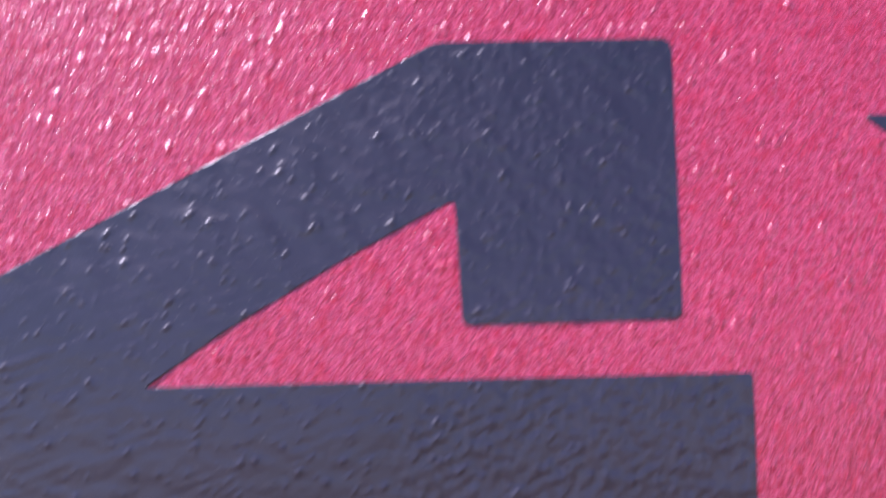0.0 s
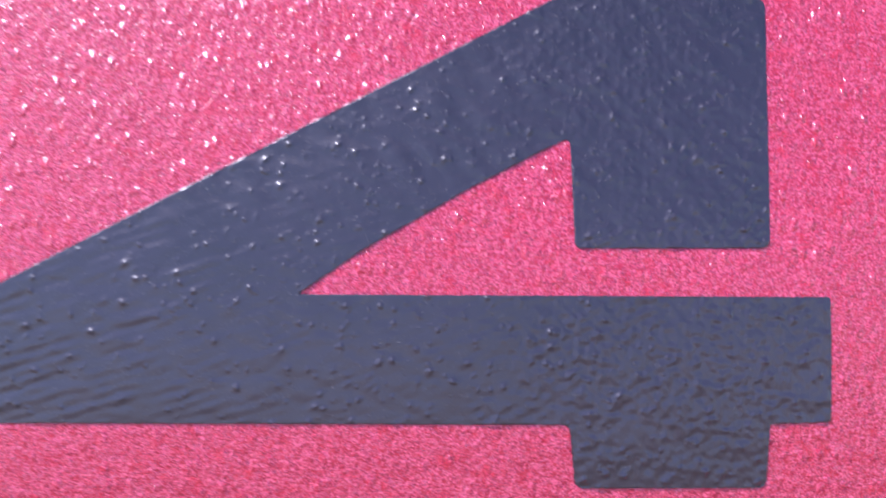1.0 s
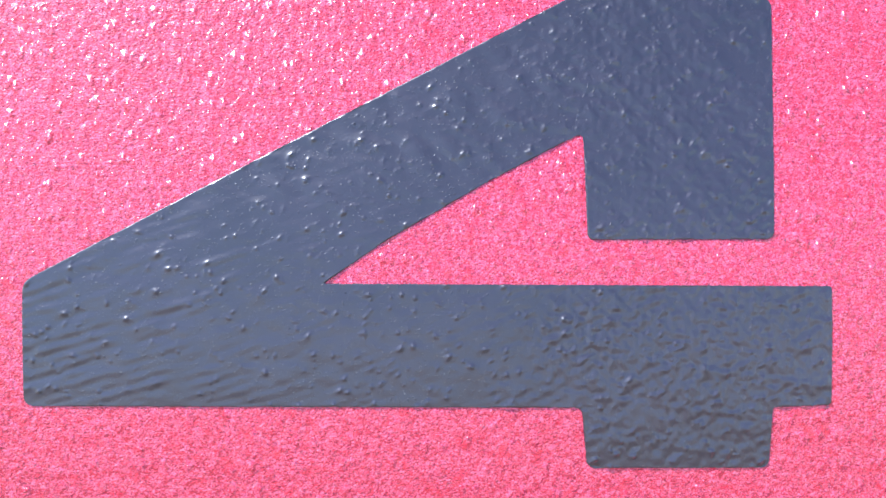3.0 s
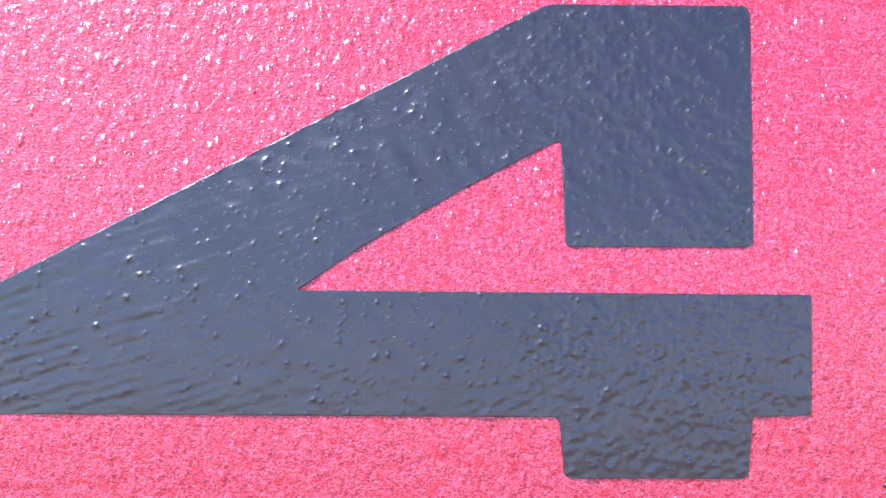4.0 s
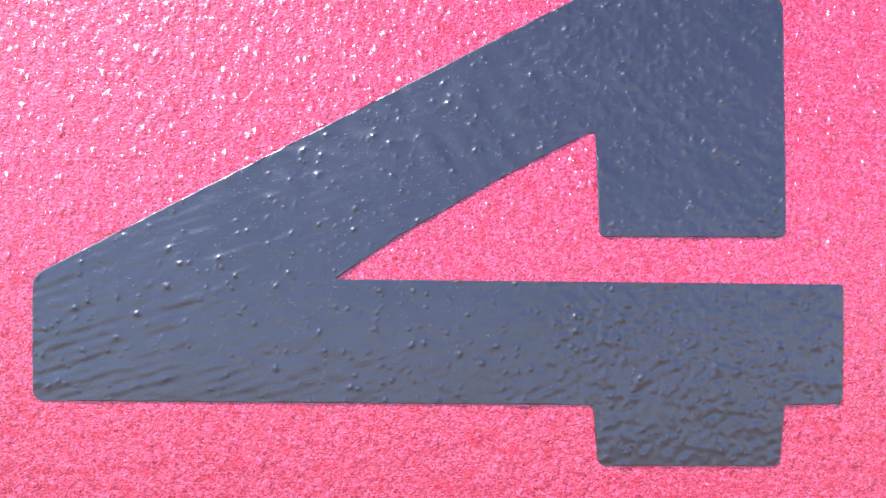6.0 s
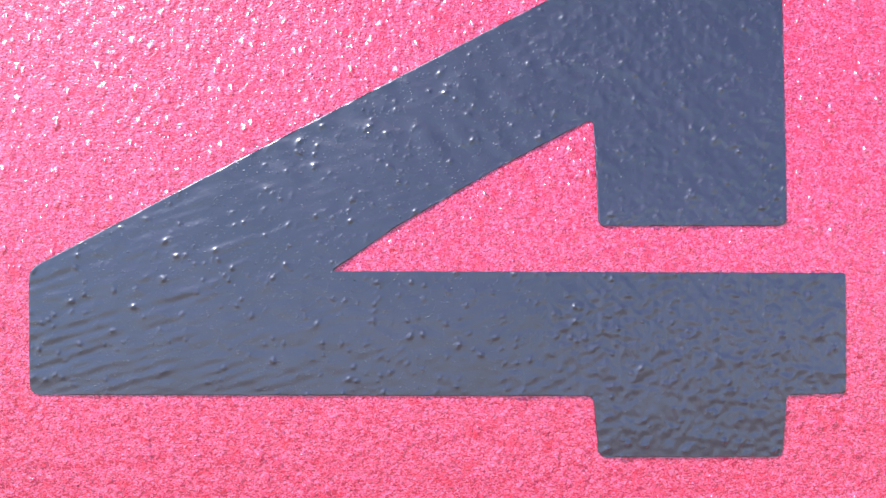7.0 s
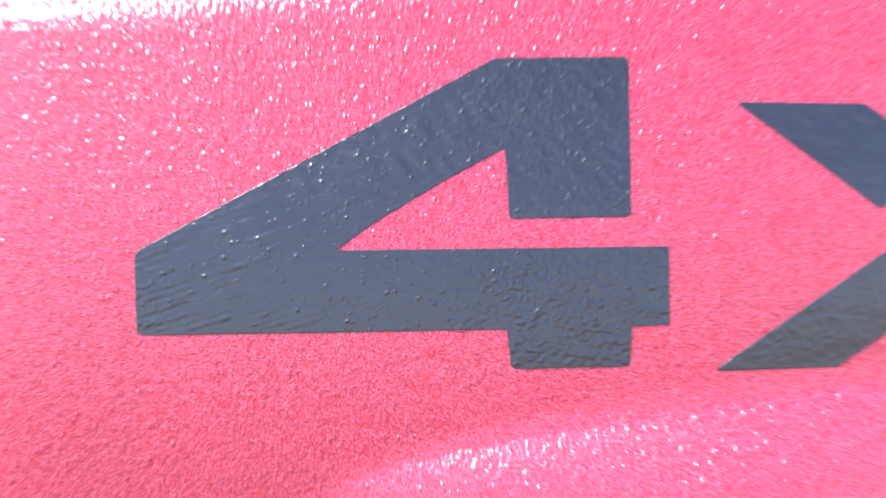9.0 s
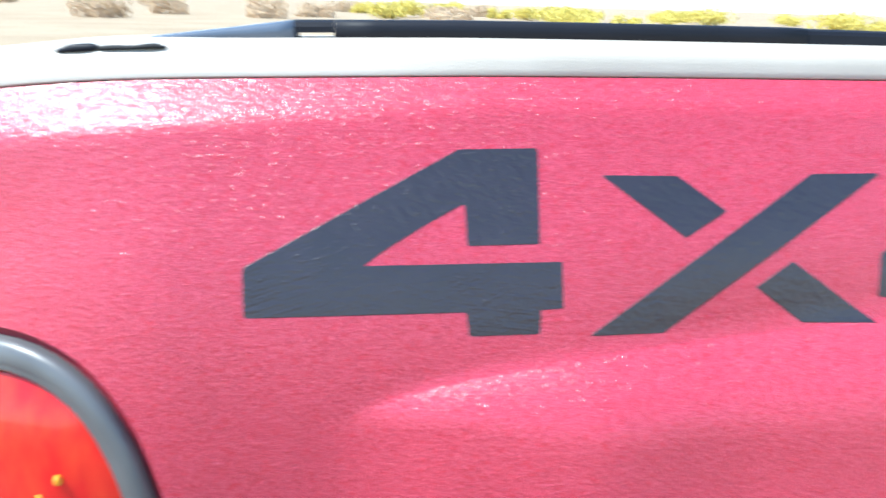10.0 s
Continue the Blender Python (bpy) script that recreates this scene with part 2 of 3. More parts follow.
def panel_normal(u, v, e=0.0008):
    a = Vector((2 * e, depth(u + e, v) - depth(u - e, v), 0))
    b = Vector((0, depth(u, v + e) - depth(u, v - e), 2 * e))
    return P.to_3x3() @ a.cross(b).normalized()


def part(name, bm, material, parent, label="", smooth_shade=False):
    """Links a bmesh as one mesh object under a thing or a part."""
    me = bpy.data.meshes.new(name)
    bmesh.ops.recalc_face_normals(bm, faces=bm.faces)
    bm.to_mesh(me)
    bm.free()
    me.materials.append(material)
    if smooth_shade:
        me.shade_smooth()
    ob = new(name, me)
    ob.parent = parent
    if parent is not None:
        ob.matrix_parent_inverse = Matrix.Identity(4)
    return tagged(ob, label)


def rounded(points, radii, steps=6):
    """A polygon with its corners rounded; one radius for each corner."""
    out = []
    n = len(points)
    for i, (p, r) in enumerate(zip(points, radii)):
        p = Vector(p)
        a = (Vector(points[i - 1]) - p)
        b = (Vector(points[(i + 1) % n]) - p)
        half = a.angle(b) / 2
        cut = min(r / math.tan(half), a.length * 0.45, b.length * 0.45)
        p0, p1 = p + a.normalized() * cut, p + b.normalized() * cut
        if r <= 0:
            out.append(p)
            continue
        for k in range(steps + 1):
            t = k / steps
            out.append(p0 * (1 - t) ** 2 + p * 2 * t * (1 - t) + p1 * t * t)
    return out


def within(loop, u, v):
    """Which of the points lie inside the closed line, and how far each is from it."""
    inside, near = np.zeros(len(u), bool), np.full(len(u), 9.0)
    for (x0, y0), (x1, y1) in zip(loop, np.roll(loop, -1, 0)):
        if y0 != y1:
            inside ^= ((y0 > v) != (y1 > v)) & (u < x0 + (v - y0) * (x1 - x0) / (y1 - y0))
        ex, ey = x1 - x0, y1 - y0
        f = np.clip(((u - x0) * ex + (v - y0) * ey) / max(1e-16, ex * ex + ey * ey), 0, 1)
        near = np.minimum(near, np.hypot(u - x0 - f * ex, v - y0 - f * ey))
    return inside, near


def meshed(loop, u, v, keep_off, outline=None):
    """Triangles that fill the closed line, with the given points inside it as corners: places, triangles and the line's own corners."""
    inside, near = within(loop if outline is None else outline, u, v)
    ok = inside & (near > keep_off)
    m = len(loop)
    pts = [Vector(p) for p in loop] + [Vector(p) for p in zip(u[ok], v[ok])]
    co, _, faces, came, *_ = delaunay_2d_cdt(pts, [(i, (i + 1) % m) for i in range(m)], [], 1, 1e-9)
    made = {i: k for k, olds in enumerate(came) for i in olds}
    return np.array([tuple(p) for p in co]), [tuple(f) for f in faces], [made[i] for i in range(m)]


def sheet(name, outline, thick, material, parent, label):
    """A sheet of steel with the given outline in (u, v), in the panel's form, with its edge turned in by `thick`; finest along the crease."""
    loop = []
    for a, b in zip(outline, list(outline[1:]) + [outline[0]]):
        cuts = max(1, min(60, round((b - a).length / 0.012)))
        loop += [tuple(a.lerp(b, k / cuts)) for k in range(cuts)]
    loop = np.array(loop)
    gu, gv = np.meshgrid(np.arange(REAR, 0.30, 0.0041), np.arange(-0.20, 0.07, 0.0037))
    grids = [(gu.ravel(), gv.ravel())]
    gu, gv = np.meshgrid(np.arange(0.30, FRONT, 0.03), np.arange(-0.52, 0.07, 0.011))
    grids.append((gu.ravel(), gv.ravel()))
    gu, gv = np.meshgrid(np.arange(REAR, 0.30, 0.02), np.arange(-0.52, -0.20, 0.02))
    grids.append((gu.ravel(), gv.ravel()))
    line = np.arange(-0.04, 0.30, 0.0023)
    for off in (-0.010, -0.0075, -0.0055, -0.0040, -0.0028, -0.0018, -0.0011, -0.0005, 0.0, 0.0005, 0.0011, 0.0018, 0.0028, 0.0042, 0.0060, 0.0083, 0.011):
        grids.append((line, np.array([crease(x) + 0.004 + off for x in line])))
    u, v = (np.concatenate([g[i] for g in grids]) for i in (0, 1))
    uv, faces, rim = meshed(loop, u, v, 0.0012)
    verts = [on_panel(a, b) for a, b in uv]
    normals = [panel_normal(a, b) for a, b in uv]
    edge = len(verts)
    verts += [verts[i] - normals[i] * thick for i in rim]
    n, ccw = len(rim), sum(p[0] * q[1] - p[1] * q[0] for p, q in zip(loop, np.roll(loop, -1, 0))) > 0
    me = bpy.data.meshes.new(name)
    walls = [(rim[j], rim[i], edge + i, edge + j) if ccw else (rim[i], rim[j], edge + j, edge + i) for i, j in zip(range(n), [*range(1, n), 0])]
    me.from_pydata(verts, [], faces + walls)
    me.shade_smooth()
    nors = []
    for poly in me.polygons:
        for k in poly.vertices:
            nors.append(normals[k] if poly.index < len(faces) else poly.normal.copy())
    me.normals_split_custom_set(nors)
    me.materials.append(material)
    ob = new(name, me)
    ob.parent = parent
    return tagged(ob, label)


def waves(rng, across, along, angle, count=70):
    """A smooth random field: crests `across` wide and `along` long, at the angle to the truck's length. About -1 to 1."""
    ca, sa = math.cos(radians(angle)), math.sin(radians(angle))
    p, q = rng.normal(0, 1, count) / along, rng.normal(0, 1, count) / across
    kx, ky, ph = (p * ca - q * sa) * 2 * math.pi * 0.7, (p * sa + q * ca) * 2 * math.pi * 0.7, rng.uniform(0, 6.28, count)

    def at(u, v):
        total = np.zeros_like(u)
        for x, y, f in zip(kx, ky, ph):
            total += np.cos(x * u + y * v + f)
        return total / math.sqrt(count)
    return at


def ease(x, a, b):
    t = np.clip((x - a) / (b - a), 0, 1)
    return t * t * (3 - 2 * t)


FILM_RNG = np.random.default_rng(7)
RIPPLE = waves(FILM_RNG, 0.0021, 0.0070, 14)
HAMMER = waves(FILM_RNG, 0.0021, 0.0024, 30)
CREEP = waves(FILM_RNG, 0.0036, 0.0085, -28)
PATCHES = waves(FILM_RNG, 0.012, 0.014, 0)
NUBS = [(FILM_RNG.uniform(-0.062, 0.20), FILM_RNG.uniform(-0.040, 0.040), FILM_RNG.uniform(0.25, 1.0) ** 1.8, FILM_RNG.uniform(0.65, 1.3), FILM_RNG.uniform(0, 1), FILM_RNG.normal(0.35, 0.5), FILM_RNG.uniform(1.0, 2.1)) for _ in range(8600)]


def film_relief(u, v):
    """How far the film stands up over its mean: ripples by the tail, a hammered skin ahead, and specks of grit tented under it."""
    left = 1 - ease(u + 0.010 * PATCHES(v, u), -0.048, -0.012)
    right = ease(u + 0.010 * PATCHES(u, v), 0.002, 0.034)
    upper = ease(v, -0.004, 0.012)
    far = ease(u, 0.064, 0.075)
    z = 0.000070 * RIPPLE(u, v) * (0.9 * left + 0.40 * (1 - left)) * (1 - 0.4 * upper)
    z += 0.000074 * HAMMER(u, v) * right * (1 - 0.30 * upper) * (1 - 0.5 * far)
    z += 0.000095 * CREEP(u, v) * np.maximum(upper, 0.35 * (1 - left))
    grit = 0.62 + 0.38 * right * (1 - 0.4 * upper)
    order = np.argsort(u)
    us = u[order]
    for nu, nv, h, r, pick, turn, long in NUBS:
        a, b = np.searchsorted(us, (nu - 0.0018, nu + 0.0018))
        box = order[a:b]
        box = box[np.abs(v[box] - nv) < 0.0018]
        if not len(box) or pick > grit[box[0]] * (0.5 if nu > 0.066 else 1.0):
            continue
        a = 0.00023 * r
        x, y = u[box] - nu, v[box] - nv
        c, k = math.cos(turn), math.sin(turn)
        d2 = ((x * c + y * k) / (long * a)) ** 2 + ((y * c - x * k) / a) ** 2
        z[box] += 0.00024 * h * r * (1 + d2) ** -1.4
    return z


def film(name, outline, step, material, parent, label):
    """A decal of thin film on the panel: its skin follows the bumps below, and its cut edge slopes down to the paint."""
    out, slope = 0.00017, 0.00013
    ring = []
    for a, b in zip(outline, list(outline[1:]) + [outline[0]]):
        cuts = max(1, round((b - a).length / step))
        ring += [a.lerp(b, k / cuts) for k in range(cuts)]
    ring = [p for i, p in enumerate(ring) if (p - ring[i - 1]).length > step * 0.15]
    loop = np.array([tuple(p) for p in ring])
    lo, hi = loop.min(0), loop.max(0)
    gu, gv = np.meshgrid(np.arange(lo[0], hi[0], step), np.arange(lo[1], hi[1], step * 0.87))
    gu = gu + (np.arange(gu.shape[0]) % 2 * 0.5 * step)[:, None]
    uv, faces, rim = meshed(loop, gu.ravel(), gv.ravel(), step * 0.55, np.array([tuple(p) for p in outline]))
    z = film_relief(uv[:, 0], uv[:, 1])
    verts = [on_panel(a, b, max(0.00005, out + h)) for (a, b), h in zip(uv, z)]
    # the sloping cut edge, rounded over in two steps and a little ragged
    m = len(ring)
    ccw = sum(p.cross(q) for p, q in zip(ring, ring[1:] + ring[:1])) > 0
    rag = random.Random(m)
    ragged = [rag.uniform(0.45, 1.35) for _ in range(m)]
    ragged = [sum(ragged[i - k] for k in range(3)) / 3 for i in range(m)]
    rows = [rim]
    for reach, height in ((0.5, 0.80), (1.0, -0.25)):
        row = []
        for i, p in enumerate(ring):
            t = (ring[(i + 1) % m] - ring[i - 1]).normalized()
            side = Vector((t.y, -t.x)) * (1 if ccw else -1)
            q = p + side * slope * reach * ragged[i]
            row.append(len(verts))
            verts.append(on_panel(q.x, q.y, out * height))
        rows.append(row)
    for a, b in zip(rows, rows[1:]):
        for i in range(m):
            j = (i + 1) % m
            faces.append((a[j], a[i], b[i], b[j]) if ccw else (a[i], a[j], b[j], b[i]))
    me = bpy.data.meshes.new(name)
    me.from_pydata(verts, [], faces)
    me.materials.append(material)
    me.shade_smooth()
    ob = new(name, me)
    ob.parent = parent
    return tagged(ob, label)


def prism(rows, close=True):
    """A skin through rows of points (each a closed ring), with its two ends filled."""
    bm = bmesh.new()
    vs = [[bm.verts.new(p) for p in r] for r in rows]
    n = len(rows[0])
    for a, b in zip(vs, vs[1:]):
        for i in range(n):
            bm.faces.new((a[i], a[(i + 1) % n], b[(i + 1) % n], b[i]))
    if close:
        bm.faces.new(vs[0])
        bm.faces.new(vs[-1])
    return bm


# ---- ground ----
def ground():
    bm = bmesh.new()
    rings = [0.0, 2, 4, 7, 11, 15, 20, 26, 33, 41, 52, 75, 110, 200, 420, 900, 2200]
    spokes = 48
    prev = [bm.verts.new((0, 0, 0))]
    for r in rings[1:]:
        cur = []
        for i in range(spokes):
            a = 2 * math.pi * i / spokes
            x, y = r * math.cos(a), r * math.sin(a)
            z = 0.05 * noise.noise((x * 0.3, y * 0.3, 0)) * min(1, max(0, (r - 4) / 6))
            cur.append(bm.verts.new((x, y, z)))
        for i in range(spokes):
            j = (i + 1) % spokes
            if len(prev) == 1:
                bm.faces.new((prev[0], cur[i], cur[j]))
            else:
                bm.faces.new((prev[i], cur[i], cur[j], prev[j]))
        prev = cur
    ob = part("ground", bm, GROUND, None, smooth_shade=True)
    tagged(ob, "open dry grassland of tan soil and straw", "ground", kind="structure")


ground()

# ---- the pickup ----
truck = new("pickup_truck")
tagged(truck, "red pickup truck bed with charcoal lettering and pale rail cap", "truck")

REAR, FRONT = -0.215, 1.60


def seam(u):
    """Height of the joint under the rail cap."""
    return 0.0651 + 0.0010 * math.tanh((u - 0.02) / 0.10) - 0.11 * max(0.0, -u - 0.01) ** 2


def curve(points, steps=9):
    """Points and, between them, control points: (end, control, end, control, end ...) as a smooth line."""
    out = [Vector(points[0])]
    for i in range(0, len(points) - 2, 2):
        a, b, c = (Vector(points[i + j]) for j in range(3))
        for k in range(1, steps + 1):
            t = k / steps
            out.append(a * (1 - t) ** 2 + b * 2 * t * (1 - t) + c * t * t)
    return out


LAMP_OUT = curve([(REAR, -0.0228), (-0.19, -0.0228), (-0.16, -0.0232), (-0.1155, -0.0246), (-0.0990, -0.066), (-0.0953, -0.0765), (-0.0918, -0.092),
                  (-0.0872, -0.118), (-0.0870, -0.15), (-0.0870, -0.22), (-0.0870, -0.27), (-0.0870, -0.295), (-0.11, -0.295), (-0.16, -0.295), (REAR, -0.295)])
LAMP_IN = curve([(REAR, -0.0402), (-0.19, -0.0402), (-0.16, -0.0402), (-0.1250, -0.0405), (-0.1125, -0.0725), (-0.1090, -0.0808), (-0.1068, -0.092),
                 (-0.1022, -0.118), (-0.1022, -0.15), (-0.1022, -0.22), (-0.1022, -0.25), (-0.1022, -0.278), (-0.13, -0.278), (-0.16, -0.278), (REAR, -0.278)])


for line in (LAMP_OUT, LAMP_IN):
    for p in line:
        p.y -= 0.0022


def bed_side():
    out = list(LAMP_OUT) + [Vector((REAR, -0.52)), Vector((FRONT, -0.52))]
    for k in range(60, -1, -1):
        u = REAR + (FRONT - REAR) * (k / 60) ** 1.7
        out.append(Vector((u, seam(u))))
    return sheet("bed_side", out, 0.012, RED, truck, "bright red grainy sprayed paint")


bed_side()


def lamp_strip(name, a_line, b_line, heights, material, parent, label):
    """A band between two lines on the panel, with the given profile of heights across it."""
    bm = bmesh.new()
    rows = []
    for a, b in zip(a_line, b_line):
        row = []
        for k, h in enumerate(heights):
            p = a.lerp(b, k / (len(heights) - 1))
            row.append(bm.verts.new(on_panel(p.x, p.y, h)))
        rows.append(row)
    for r, q in zip(rows, rows[1:]):
        for i in range(len(heights) - 1):
            bm.faces.new((r[i], r[i + 1], q[i + 1], q[i]))
    return part(name, bm, material, parent, label, True)


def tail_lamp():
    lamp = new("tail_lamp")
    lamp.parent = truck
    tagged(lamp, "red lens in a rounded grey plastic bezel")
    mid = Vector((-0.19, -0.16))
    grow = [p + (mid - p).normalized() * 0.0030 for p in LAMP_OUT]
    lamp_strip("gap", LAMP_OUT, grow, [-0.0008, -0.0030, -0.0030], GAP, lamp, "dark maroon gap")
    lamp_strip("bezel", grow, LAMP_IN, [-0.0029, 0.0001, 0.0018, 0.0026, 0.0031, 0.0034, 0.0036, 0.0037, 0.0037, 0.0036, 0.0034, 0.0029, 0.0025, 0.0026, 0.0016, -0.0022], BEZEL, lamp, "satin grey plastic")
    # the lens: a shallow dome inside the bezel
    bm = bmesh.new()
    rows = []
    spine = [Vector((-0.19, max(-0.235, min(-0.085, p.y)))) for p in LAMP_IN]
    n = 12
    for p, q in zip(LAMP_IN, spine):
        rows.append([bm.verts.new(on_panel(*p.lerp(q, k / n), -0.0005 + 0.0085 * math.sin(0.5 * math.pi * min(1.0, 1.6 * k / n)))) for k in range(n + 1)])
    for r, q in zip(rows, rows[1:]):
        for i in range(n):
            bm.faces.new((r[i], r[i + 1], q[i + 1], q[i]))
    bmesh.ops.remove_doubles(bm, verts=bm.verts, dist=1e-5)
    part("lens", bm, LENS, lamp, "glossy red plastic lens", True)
    # reflector bowl with facets
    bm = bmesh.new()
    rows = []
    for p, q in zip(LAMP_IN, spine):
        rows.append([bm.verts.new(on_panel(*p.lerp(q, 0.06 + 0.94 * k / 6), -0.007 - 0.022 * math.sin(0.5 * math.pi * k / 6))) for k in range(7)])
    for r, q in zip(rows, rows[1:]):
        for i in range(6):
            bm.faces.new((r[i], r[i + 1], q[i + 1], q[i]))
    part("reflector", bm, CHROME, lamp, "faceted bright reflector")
    # amber beads through the lens, added in place of the sun's yellow glints
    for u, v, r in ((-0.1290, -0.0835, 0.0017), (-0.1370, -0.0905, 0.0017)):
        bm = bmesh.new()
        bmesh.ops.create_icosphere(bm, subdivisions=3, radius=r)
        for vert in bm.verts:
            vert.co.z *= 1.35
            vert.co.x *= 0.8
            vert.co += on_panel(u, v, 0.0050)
        part("glint_bead", bm, AMBER, lamp, "amber bead standing in for a sun glint", True)


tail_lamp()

# stencil lettering, as outlines in (u, v) millimetres
FOUR = [(-59.6, -25.6), (-59.6, -7.6), (20.6, 35.6), (51.6, 36.0), (51.2, -0.8), (23.2, -1.0), (22.6, 15.2), (8.0, 7.5), (-7.0, -1.3), (-16.4, -7.8),
        (60.0, -8.0), (60.3, -25.8), (51.4, -26.1), (51.1, -35.4), (23.5, -35.3), (22.5, -26.1)]
FOUR_R = [1.6, 2.4, 5, 1.5, 1.2, 1.0, 1.0, 50, 50, 0.3, 0.3, 0.6, 0.5, 1.3, 1.5, 1.3]
EX = [[(77.0, 25.4), (108.5, 24.9), (128.5, 10.7), (111.0, 0.3)],
      [(71.5, -37.0), (102.4, -37.0), (197.0, 25.5), (166.2, 25.4)],
      [(157.2, -10.0), (141.7, -20.0), (162.5, -34.9), (195.8, -36.2)]]


def lettering():
    def outline(pts, radii, du=0.0):
        return rounded([(a / 1000 + du, b / 1000) for a, b in pts], [r / 1000 for r in radii])

    film("decal", outline(FOUR, FOUR_R), 0.00019, VINYL, truck, "charcoal figure four decal")
    for piece in EX:
        film("decal", outline(piece, [0.5] * len(piece)), 0.00045, VINYL, truck, "charcoal stroke of the letter X")
    film("decal", outline(FOUR, FOUR_R, 0.2563), 0.0012, VINYL, truck, "charcoal figure four decal")


lettering()


def cap_base(u):
    return P @ Vector((u, depth(u, seam(u)), seam(u)))


CAP_TOP = 0.0116


def rail_cap():
    """The pale cap along the top of the bed side."""
    prof = [(0.0004, 0.0004), (0.0000, 0.0010), (0.0002, 0.0030), (0.0007, 0.0058), (0.0016, 0.0086), (0.0036, 0.0106), (0.0075, 0.0118), (0.018, 0.0125), (0.088, CAP_TOP), (0.094, 0.009), (0.095, 0.002), (0.095, -0.030), (0.012, -0.030), (0.006, 0.0002)]
    rows = []
    for k in range(90):
        u = REAR + (FRONT - REAR) * (k / 89) ** 1.5
        b = cap_base(u)
        lean = 0.02 + 0.48 * (1 - smooth(u, -0.06, 0.09))
        up = 1.16 - 0.16 * smooth(u, -0.15, -0.06)
        rows.append([(u, b.y + y + lean * max(0.0, min(z, 0.012)) * (y < 0.03), b.z + z * (up if z > 0 else 1)) for y, z in prof])
    part("rail_cap", prism(rows), RAIL, truck, "pale textured plastic rail cap", True)


rail_cap()


def bed_rail():
    """A low black rail on the cap, with a sloping rear end and a slot near it."""
    y0 = 0.088
    rail = new("tie_rail")
    rail.parent = truck
    tagged(rail, "low black rail with a sloping end")

    def section(u, h, lift=0.0):
        z0 = cap_base(u).z + CAP_TOP - 0.0002
        return [(u, y0 + a, z0 + max(b, lift + c)) for a, b, c in ((0, 0, 0), (0, h * 0.66, 0.0004), (0.0012, h * 0.9, 0.0007), (0.004, h, 0.001), (0.016, h, 0.001), (0.018, h * 0.8, 0.0004), (0.018, 0, 0))]

    high = 0.0080
    rows = [section(-0.126 + 0.083 * k / 12, 0.0003 + (high - 0.0003) * (k / 12) ** 1.25) for k in range(13)]
    part("end_piece", prism(rows), RAIL_END, rail, "satin black sloping end with blue sky sheen put into its colour", True)
    rows = [section(-0.0429, high), section(-0.0412, high)]
    part("post", prism(rows), BLACK, rail)
    rows = [section(-0.0411, high, 0.0028), section(-0.0252, high, 0.0028)]
    part("bridge", prism(rows), BLACK, rail)
    rows = [section(-0.0251 + (0.207 + 0.0251) * k / 12, high) for k in range(13)]
    part("bar", prism(rows), BLACK, rail, "", True)
    rows = [section(0.2073, high * 0.95), section(0.265, high * 0.9)]
    part("bar", prism(rows), BLACK, rail, "matt black joined length")


bed_rail()


def latch():
    """A small catch on the cap near the rear: a dark hump with a thin worn blade behind it."""
    catch = new("catch")
    catch.parent = truck
    tagged(catch, "small dark catch with a worn grey blade on the rail cap")

    def piece(name, u0, u1, height, width, material, label):
        rows = []
        for k in range(15):
            t = k / 14
            u = u0 + (u1 - u0) * t
            b = cap_base(u)
            h, w = height(t) + 0.0003, width * math.sqrt(max(0.3, 1 - (2 * t - 1) ** 6))
            y, z = b.y + 0.0085, b.z + 0.0108
            rows.append([(u, y - w, z), (u, y - w * 0.85, z + h * 0.75), (u, y - w * 0.4, z + h), (u, y + w * 0.6, z + h), (u, y + w, z)])
        part(name, prism(rows), material, catch, label, True)

    piece("hump", -0.1285, -0.1130, lambda t: 0.0023 * smooth(t, -0.25, 0.45) * (1 - 0.35 * smooth(t, 0.75, 1.05)), 0.0024, BLACK, "matt black hump")
    piece("blade", -0.1132, -0.0880, lambda t: 0.0010 + 0.0003 * math.sin(9 * t) * (1 - t) + 0.0004 * smooth(t, 0.5, 0.8) - 0.0012 * smooth(t, 0.85, 1.0), 0.0021, RUBBER, "thin worn grey blade")


latch()


def box(bm, x0, x1, y0, y1, z0, z1):
    m = Matrix.Translation(((x0 + x1) / 2, (y0 + y1) / 2, (z0 + z1) / 2)) @ Matrix.Diagonal((x1 - x0, y1 - y0, z1 - z0, 1))
    r = bmesh.ops.create_cube(bm, size=1, matrix=m)
    return r["verts"]


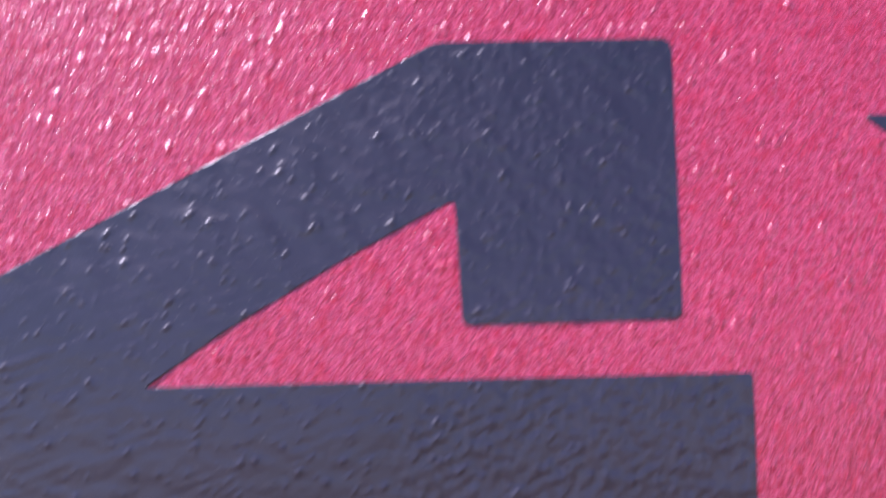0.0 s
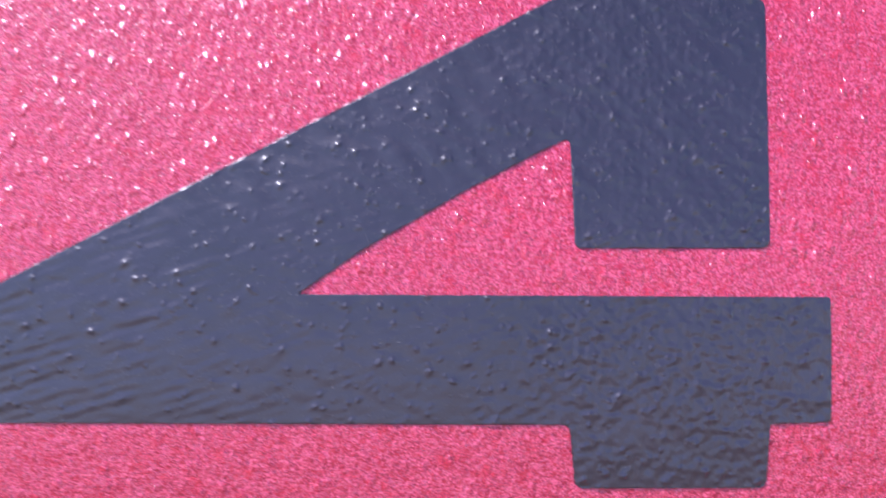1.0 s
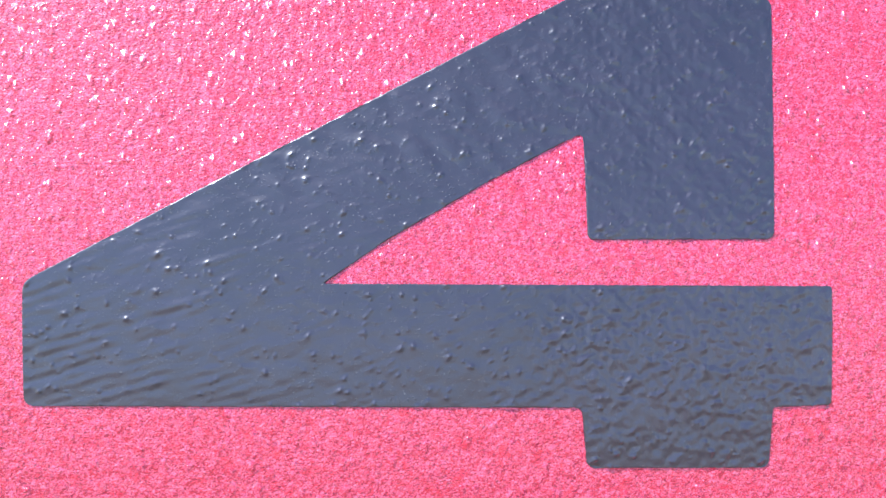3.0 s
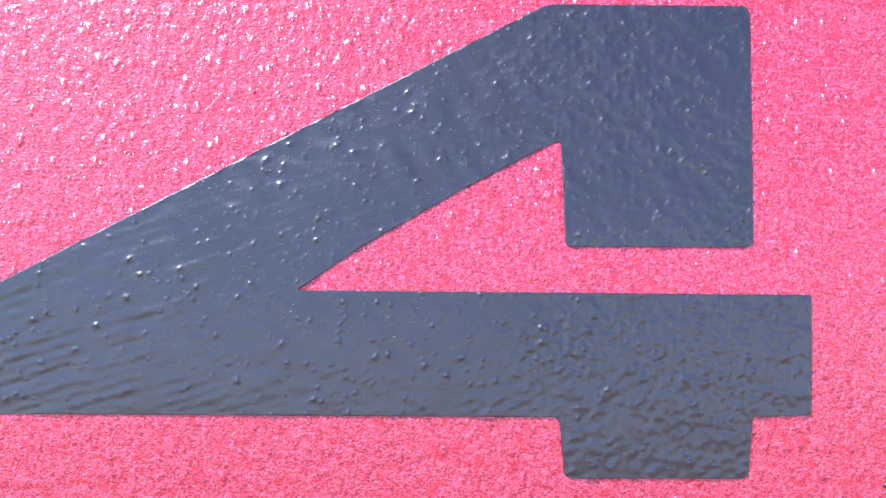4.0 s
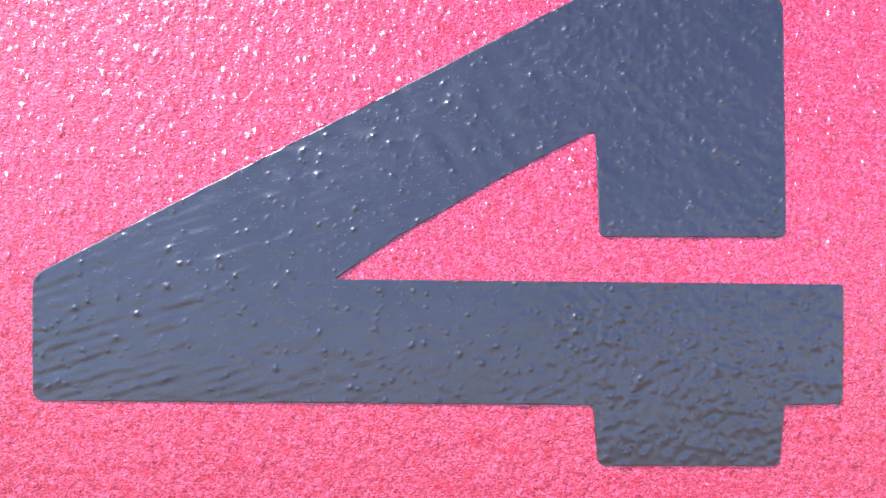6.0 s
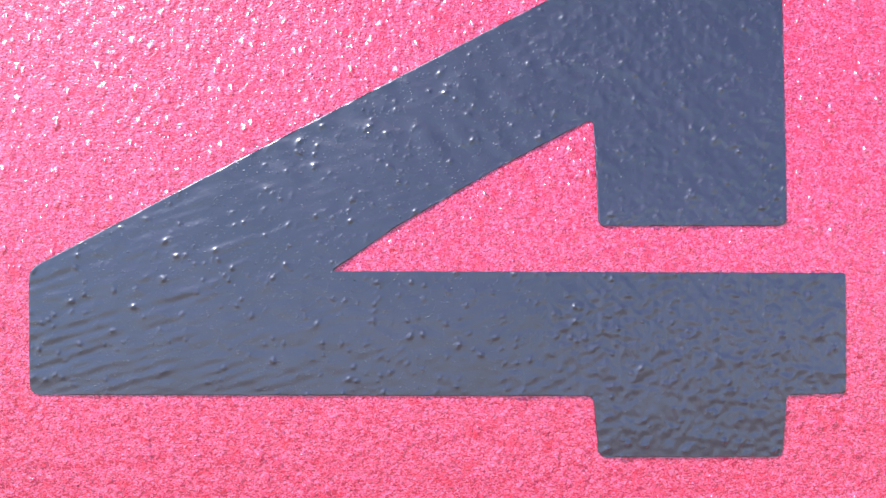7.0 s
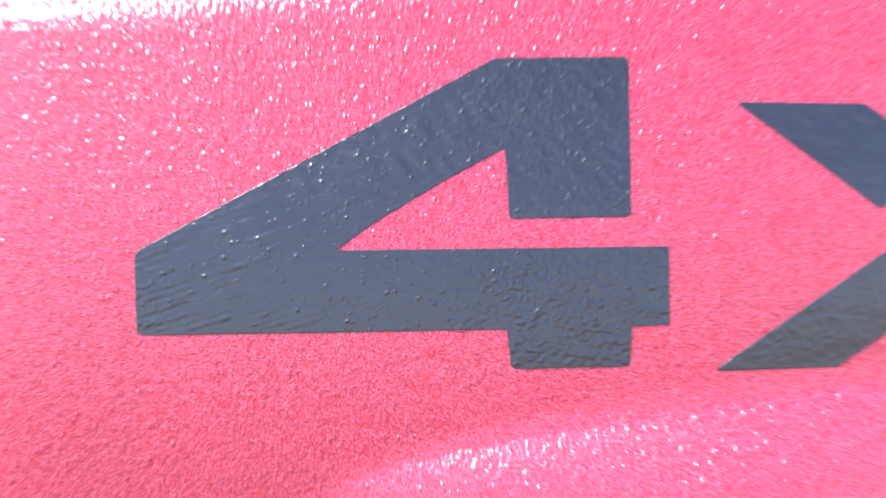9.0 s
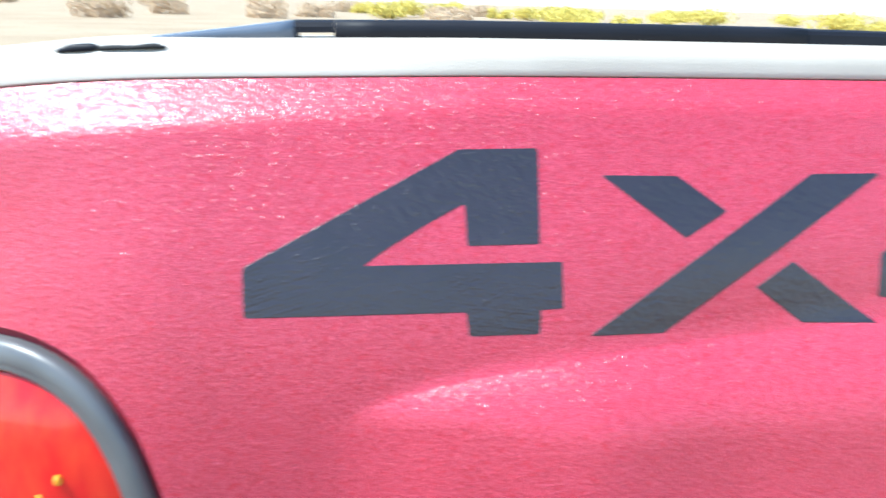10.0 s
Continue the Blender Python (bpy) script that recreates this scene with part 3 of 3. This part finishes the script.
def bed_rest():
    """Plain walls that close the bed behind the panel."""
    for name, dims, mat in (("inner_wall", (REAR + 0.02, FRONT - 0.02, 0.085, 0.115, 0.751, 1.158), RED),
                            ("bed_floor", (REAR + 0.02, FRONT - 0.02, -0.06, 1.50, 0.66, 0.75), RED),
                            ("far_side", (REAR + 0.02, FRONT - 0.02, 1.50, 1.56, 0.55, 1.02), RED),
                            ("bulkhead", (FRONT - 0.06, FRONT - 0.021, 0.116, 1.499, 0.751, 1.02), RED),
                            ("tailgate", (REAR + 0.021, REAR + 0.06, 0.116, 1.499, 0.751, 1.02), RED),
                            ("rear_post", (REAR + 0.022, REAR + 0.03, 0.03, 0.084, 0.751, 1.150), RED)):
        bm = bmesh.new()
        box(bm, *dims)
        bmesh.ops.bevel(bm, geom=bm.edges[:], offset=0.004, segments=2, affect="EDGES")
        part(name, bm, mat, truck)
    for y in (0.03, 1.30):
        wheel = new("wheel")
        wheel.parent = truck
        c = Vector((0.62, y + 0.10, 0.36))
        bm = bmesh.new()
        prof = [(0.21, 0.085), (0.24, 0.10), (0.33, 0.105), (0.352, 0.09), (0.36, 0.06), (0.36, -0.06), (0.352, -0.09), (0.33, -0.105), (0.24, -0.10), (0.21, -0.085)]
        rows = []
        for i in range(49):
            a = 2 * math.pi * i / 48
            rows.append([(c.x + r * math.cos(a), c.y + w, c.z + r * math.sin(a)) for r, w in prof])
        bm = prism(rows, False)
        bmesh.ops.remove_doubles(bm, verts=bm.verts, dist=1e-5)
        part("tyre", bm, RUBBER, wheel, "", True)
        bm = bmesh.new()
        bmesh.ops.create_cone(bm, cap_ends=True, segments=40, radius1=0.212, radius2=0.19, depth=0.15, matrix=Matrix.Translation(c) @ pose(0, 0, 0, 90, 0, 0))
        part("rim", bm, STEEL, wheel)
    bm = bmesh.new()
    bmesh.ops.create_cone(bm, cap_ends=True, segments=20, radius1=0.04, radius2=0.04, depth=1.2, matrix=Matrix.Translation((0.62, 0.76, 0.36)) @ pose(0, 0, 0, 90, 0, 0))
    part("axle", bm, STEEL, truck)
    bm = bmesh.new()
    box(bm, 0.56, 0.68, 0.40, 0.46, 0.37, 0.665)
    part("spring_mount", bm, STEEL, truck)
    bm = bmesh.new()
    box(bm, 0.56, 0.68, 1.06, 1.12, 0.37, 0.665)
    part("spring_mount", bm, STEEL, truck)


bed_rest()


# ---- bushes beyond the truck ----
def bush(seed, mat, wide, high):
    rnd = random.Random(seed)
    thing = new("bush")
    bm = bmesh.new()
    for _ in range(9):
        a, lean = rnd.uniform(0, 6.28), rnd.uniform(0.2, 0.9)
        tip = Vector((math.cos(a) * wide * 0.4 * lean, math.sin(a) * wide * 0.4 * lean, high * rnd.uniform(0.6, 0.95)))
        side = tip.cross(Vector((0, 0, 1))).normalized() * 0.02 if tip.length else Vector((0.02, 0, 0))
        up = Vector((0, 0, 0.02))
        low = [bm.verts.new(o) for o in (side, -side * 0.5 + up * 0, side.cross(Vector((0, 0, 1))))]
        top = [bm.verts.new(tip + o * 0.25) for o in (side, -side * 0.5, side.cross(Vector((0, 0, 1))))]
        for i in range(3):
            bm.faces.new((low[i], low[(i + 1) % 3], top[(i + 1) % 3], top[i]))
    part("stems", bm, BARK, thing)
    bm = bmesh.new()
    lumps = [(Vector((rnd.uniform(-0.36, 0.36) * wide, rnd.uniform(-0.36, 0.36) * wide, high * rnd.uniform(0.12, 0.72))), rnd.uniform(0.16, 0.28)) for _ in range(16)]
    for _ in range(1700):
        c, r = rnd.choice(lumps)
        d = Vector((rnd.gauss(0, 1), rnd.gauss(0, 1), rnd.gauss(0, 0.75))).normalized() * rnd.uniform(0.55, 1.08)
        p = c + Vector((d.x * r * wide * 0.8, d.y * r * wide * 0.8, d.z * r * high * 1.5))
        if p.z < 0.03:
            continue
        q = Euler((rnd.uniform(0, 6.3), rnd.uniform(0, 6.3), rnd.uniform(0, 6.3))).to_matrix()
        l = rnd.uniform(0.06, 0.13)
        vs = [bm.verts.new(p + q @ Vector(o)) for o in ((-l, 0, 0), (0, -l * 0.45, 0.01), (l, 0, 0), (0, l * 0.45, 0.01))]
        bm.faces.new(vs)
    part("foliage", bm, mat, thing)
    return thing


def bushes():
    rnd = random.Random(5)
    kinds = [(bush(1, LEAF[0], 3.0, 1.25), "rounded yellow-green shrub on dry grassland", "yellow-green shrubs"),
             (bush(2, LEAF[0], 2.2, 0.95), "small yellow-green shrub on dry grassland", "yellow-green shrubs"),
             (bush(3, LEAF[1], 2.6, 1.0), "brownish dry shrub on tan grassland", "brown shrubs")]
    for ob, label, group in kinds:
        tagged(ob, label, "shrub", group)
    spots = []
    for k in range(64):
        side = k % 3
        a = radians(rnd.uniform(-34, 12) if side == 2 else rnd.uniform(2, 52))
        r = rnd.uniform(38, 95)
        spots.append((r * math.sin(a), r * math.cos(a), 2 if side == 2 else rnd.choice((0, 1, 0))))
    first = set()
    for x, y, k in spots:
        s = rnd.uniform(0.8, 1.25)
        m = Matrix.Translation((x, y, -0.06)) @ Matrix.Rotation(rnd.uniform(0, 6.28), 4, "Z")
        if k not in first:
            kinds[k][0].matrix_world = m
            first.add(k)
        else:
            copy_thing(kinds[k][0], m).scale = (s, s, s)


bushes()
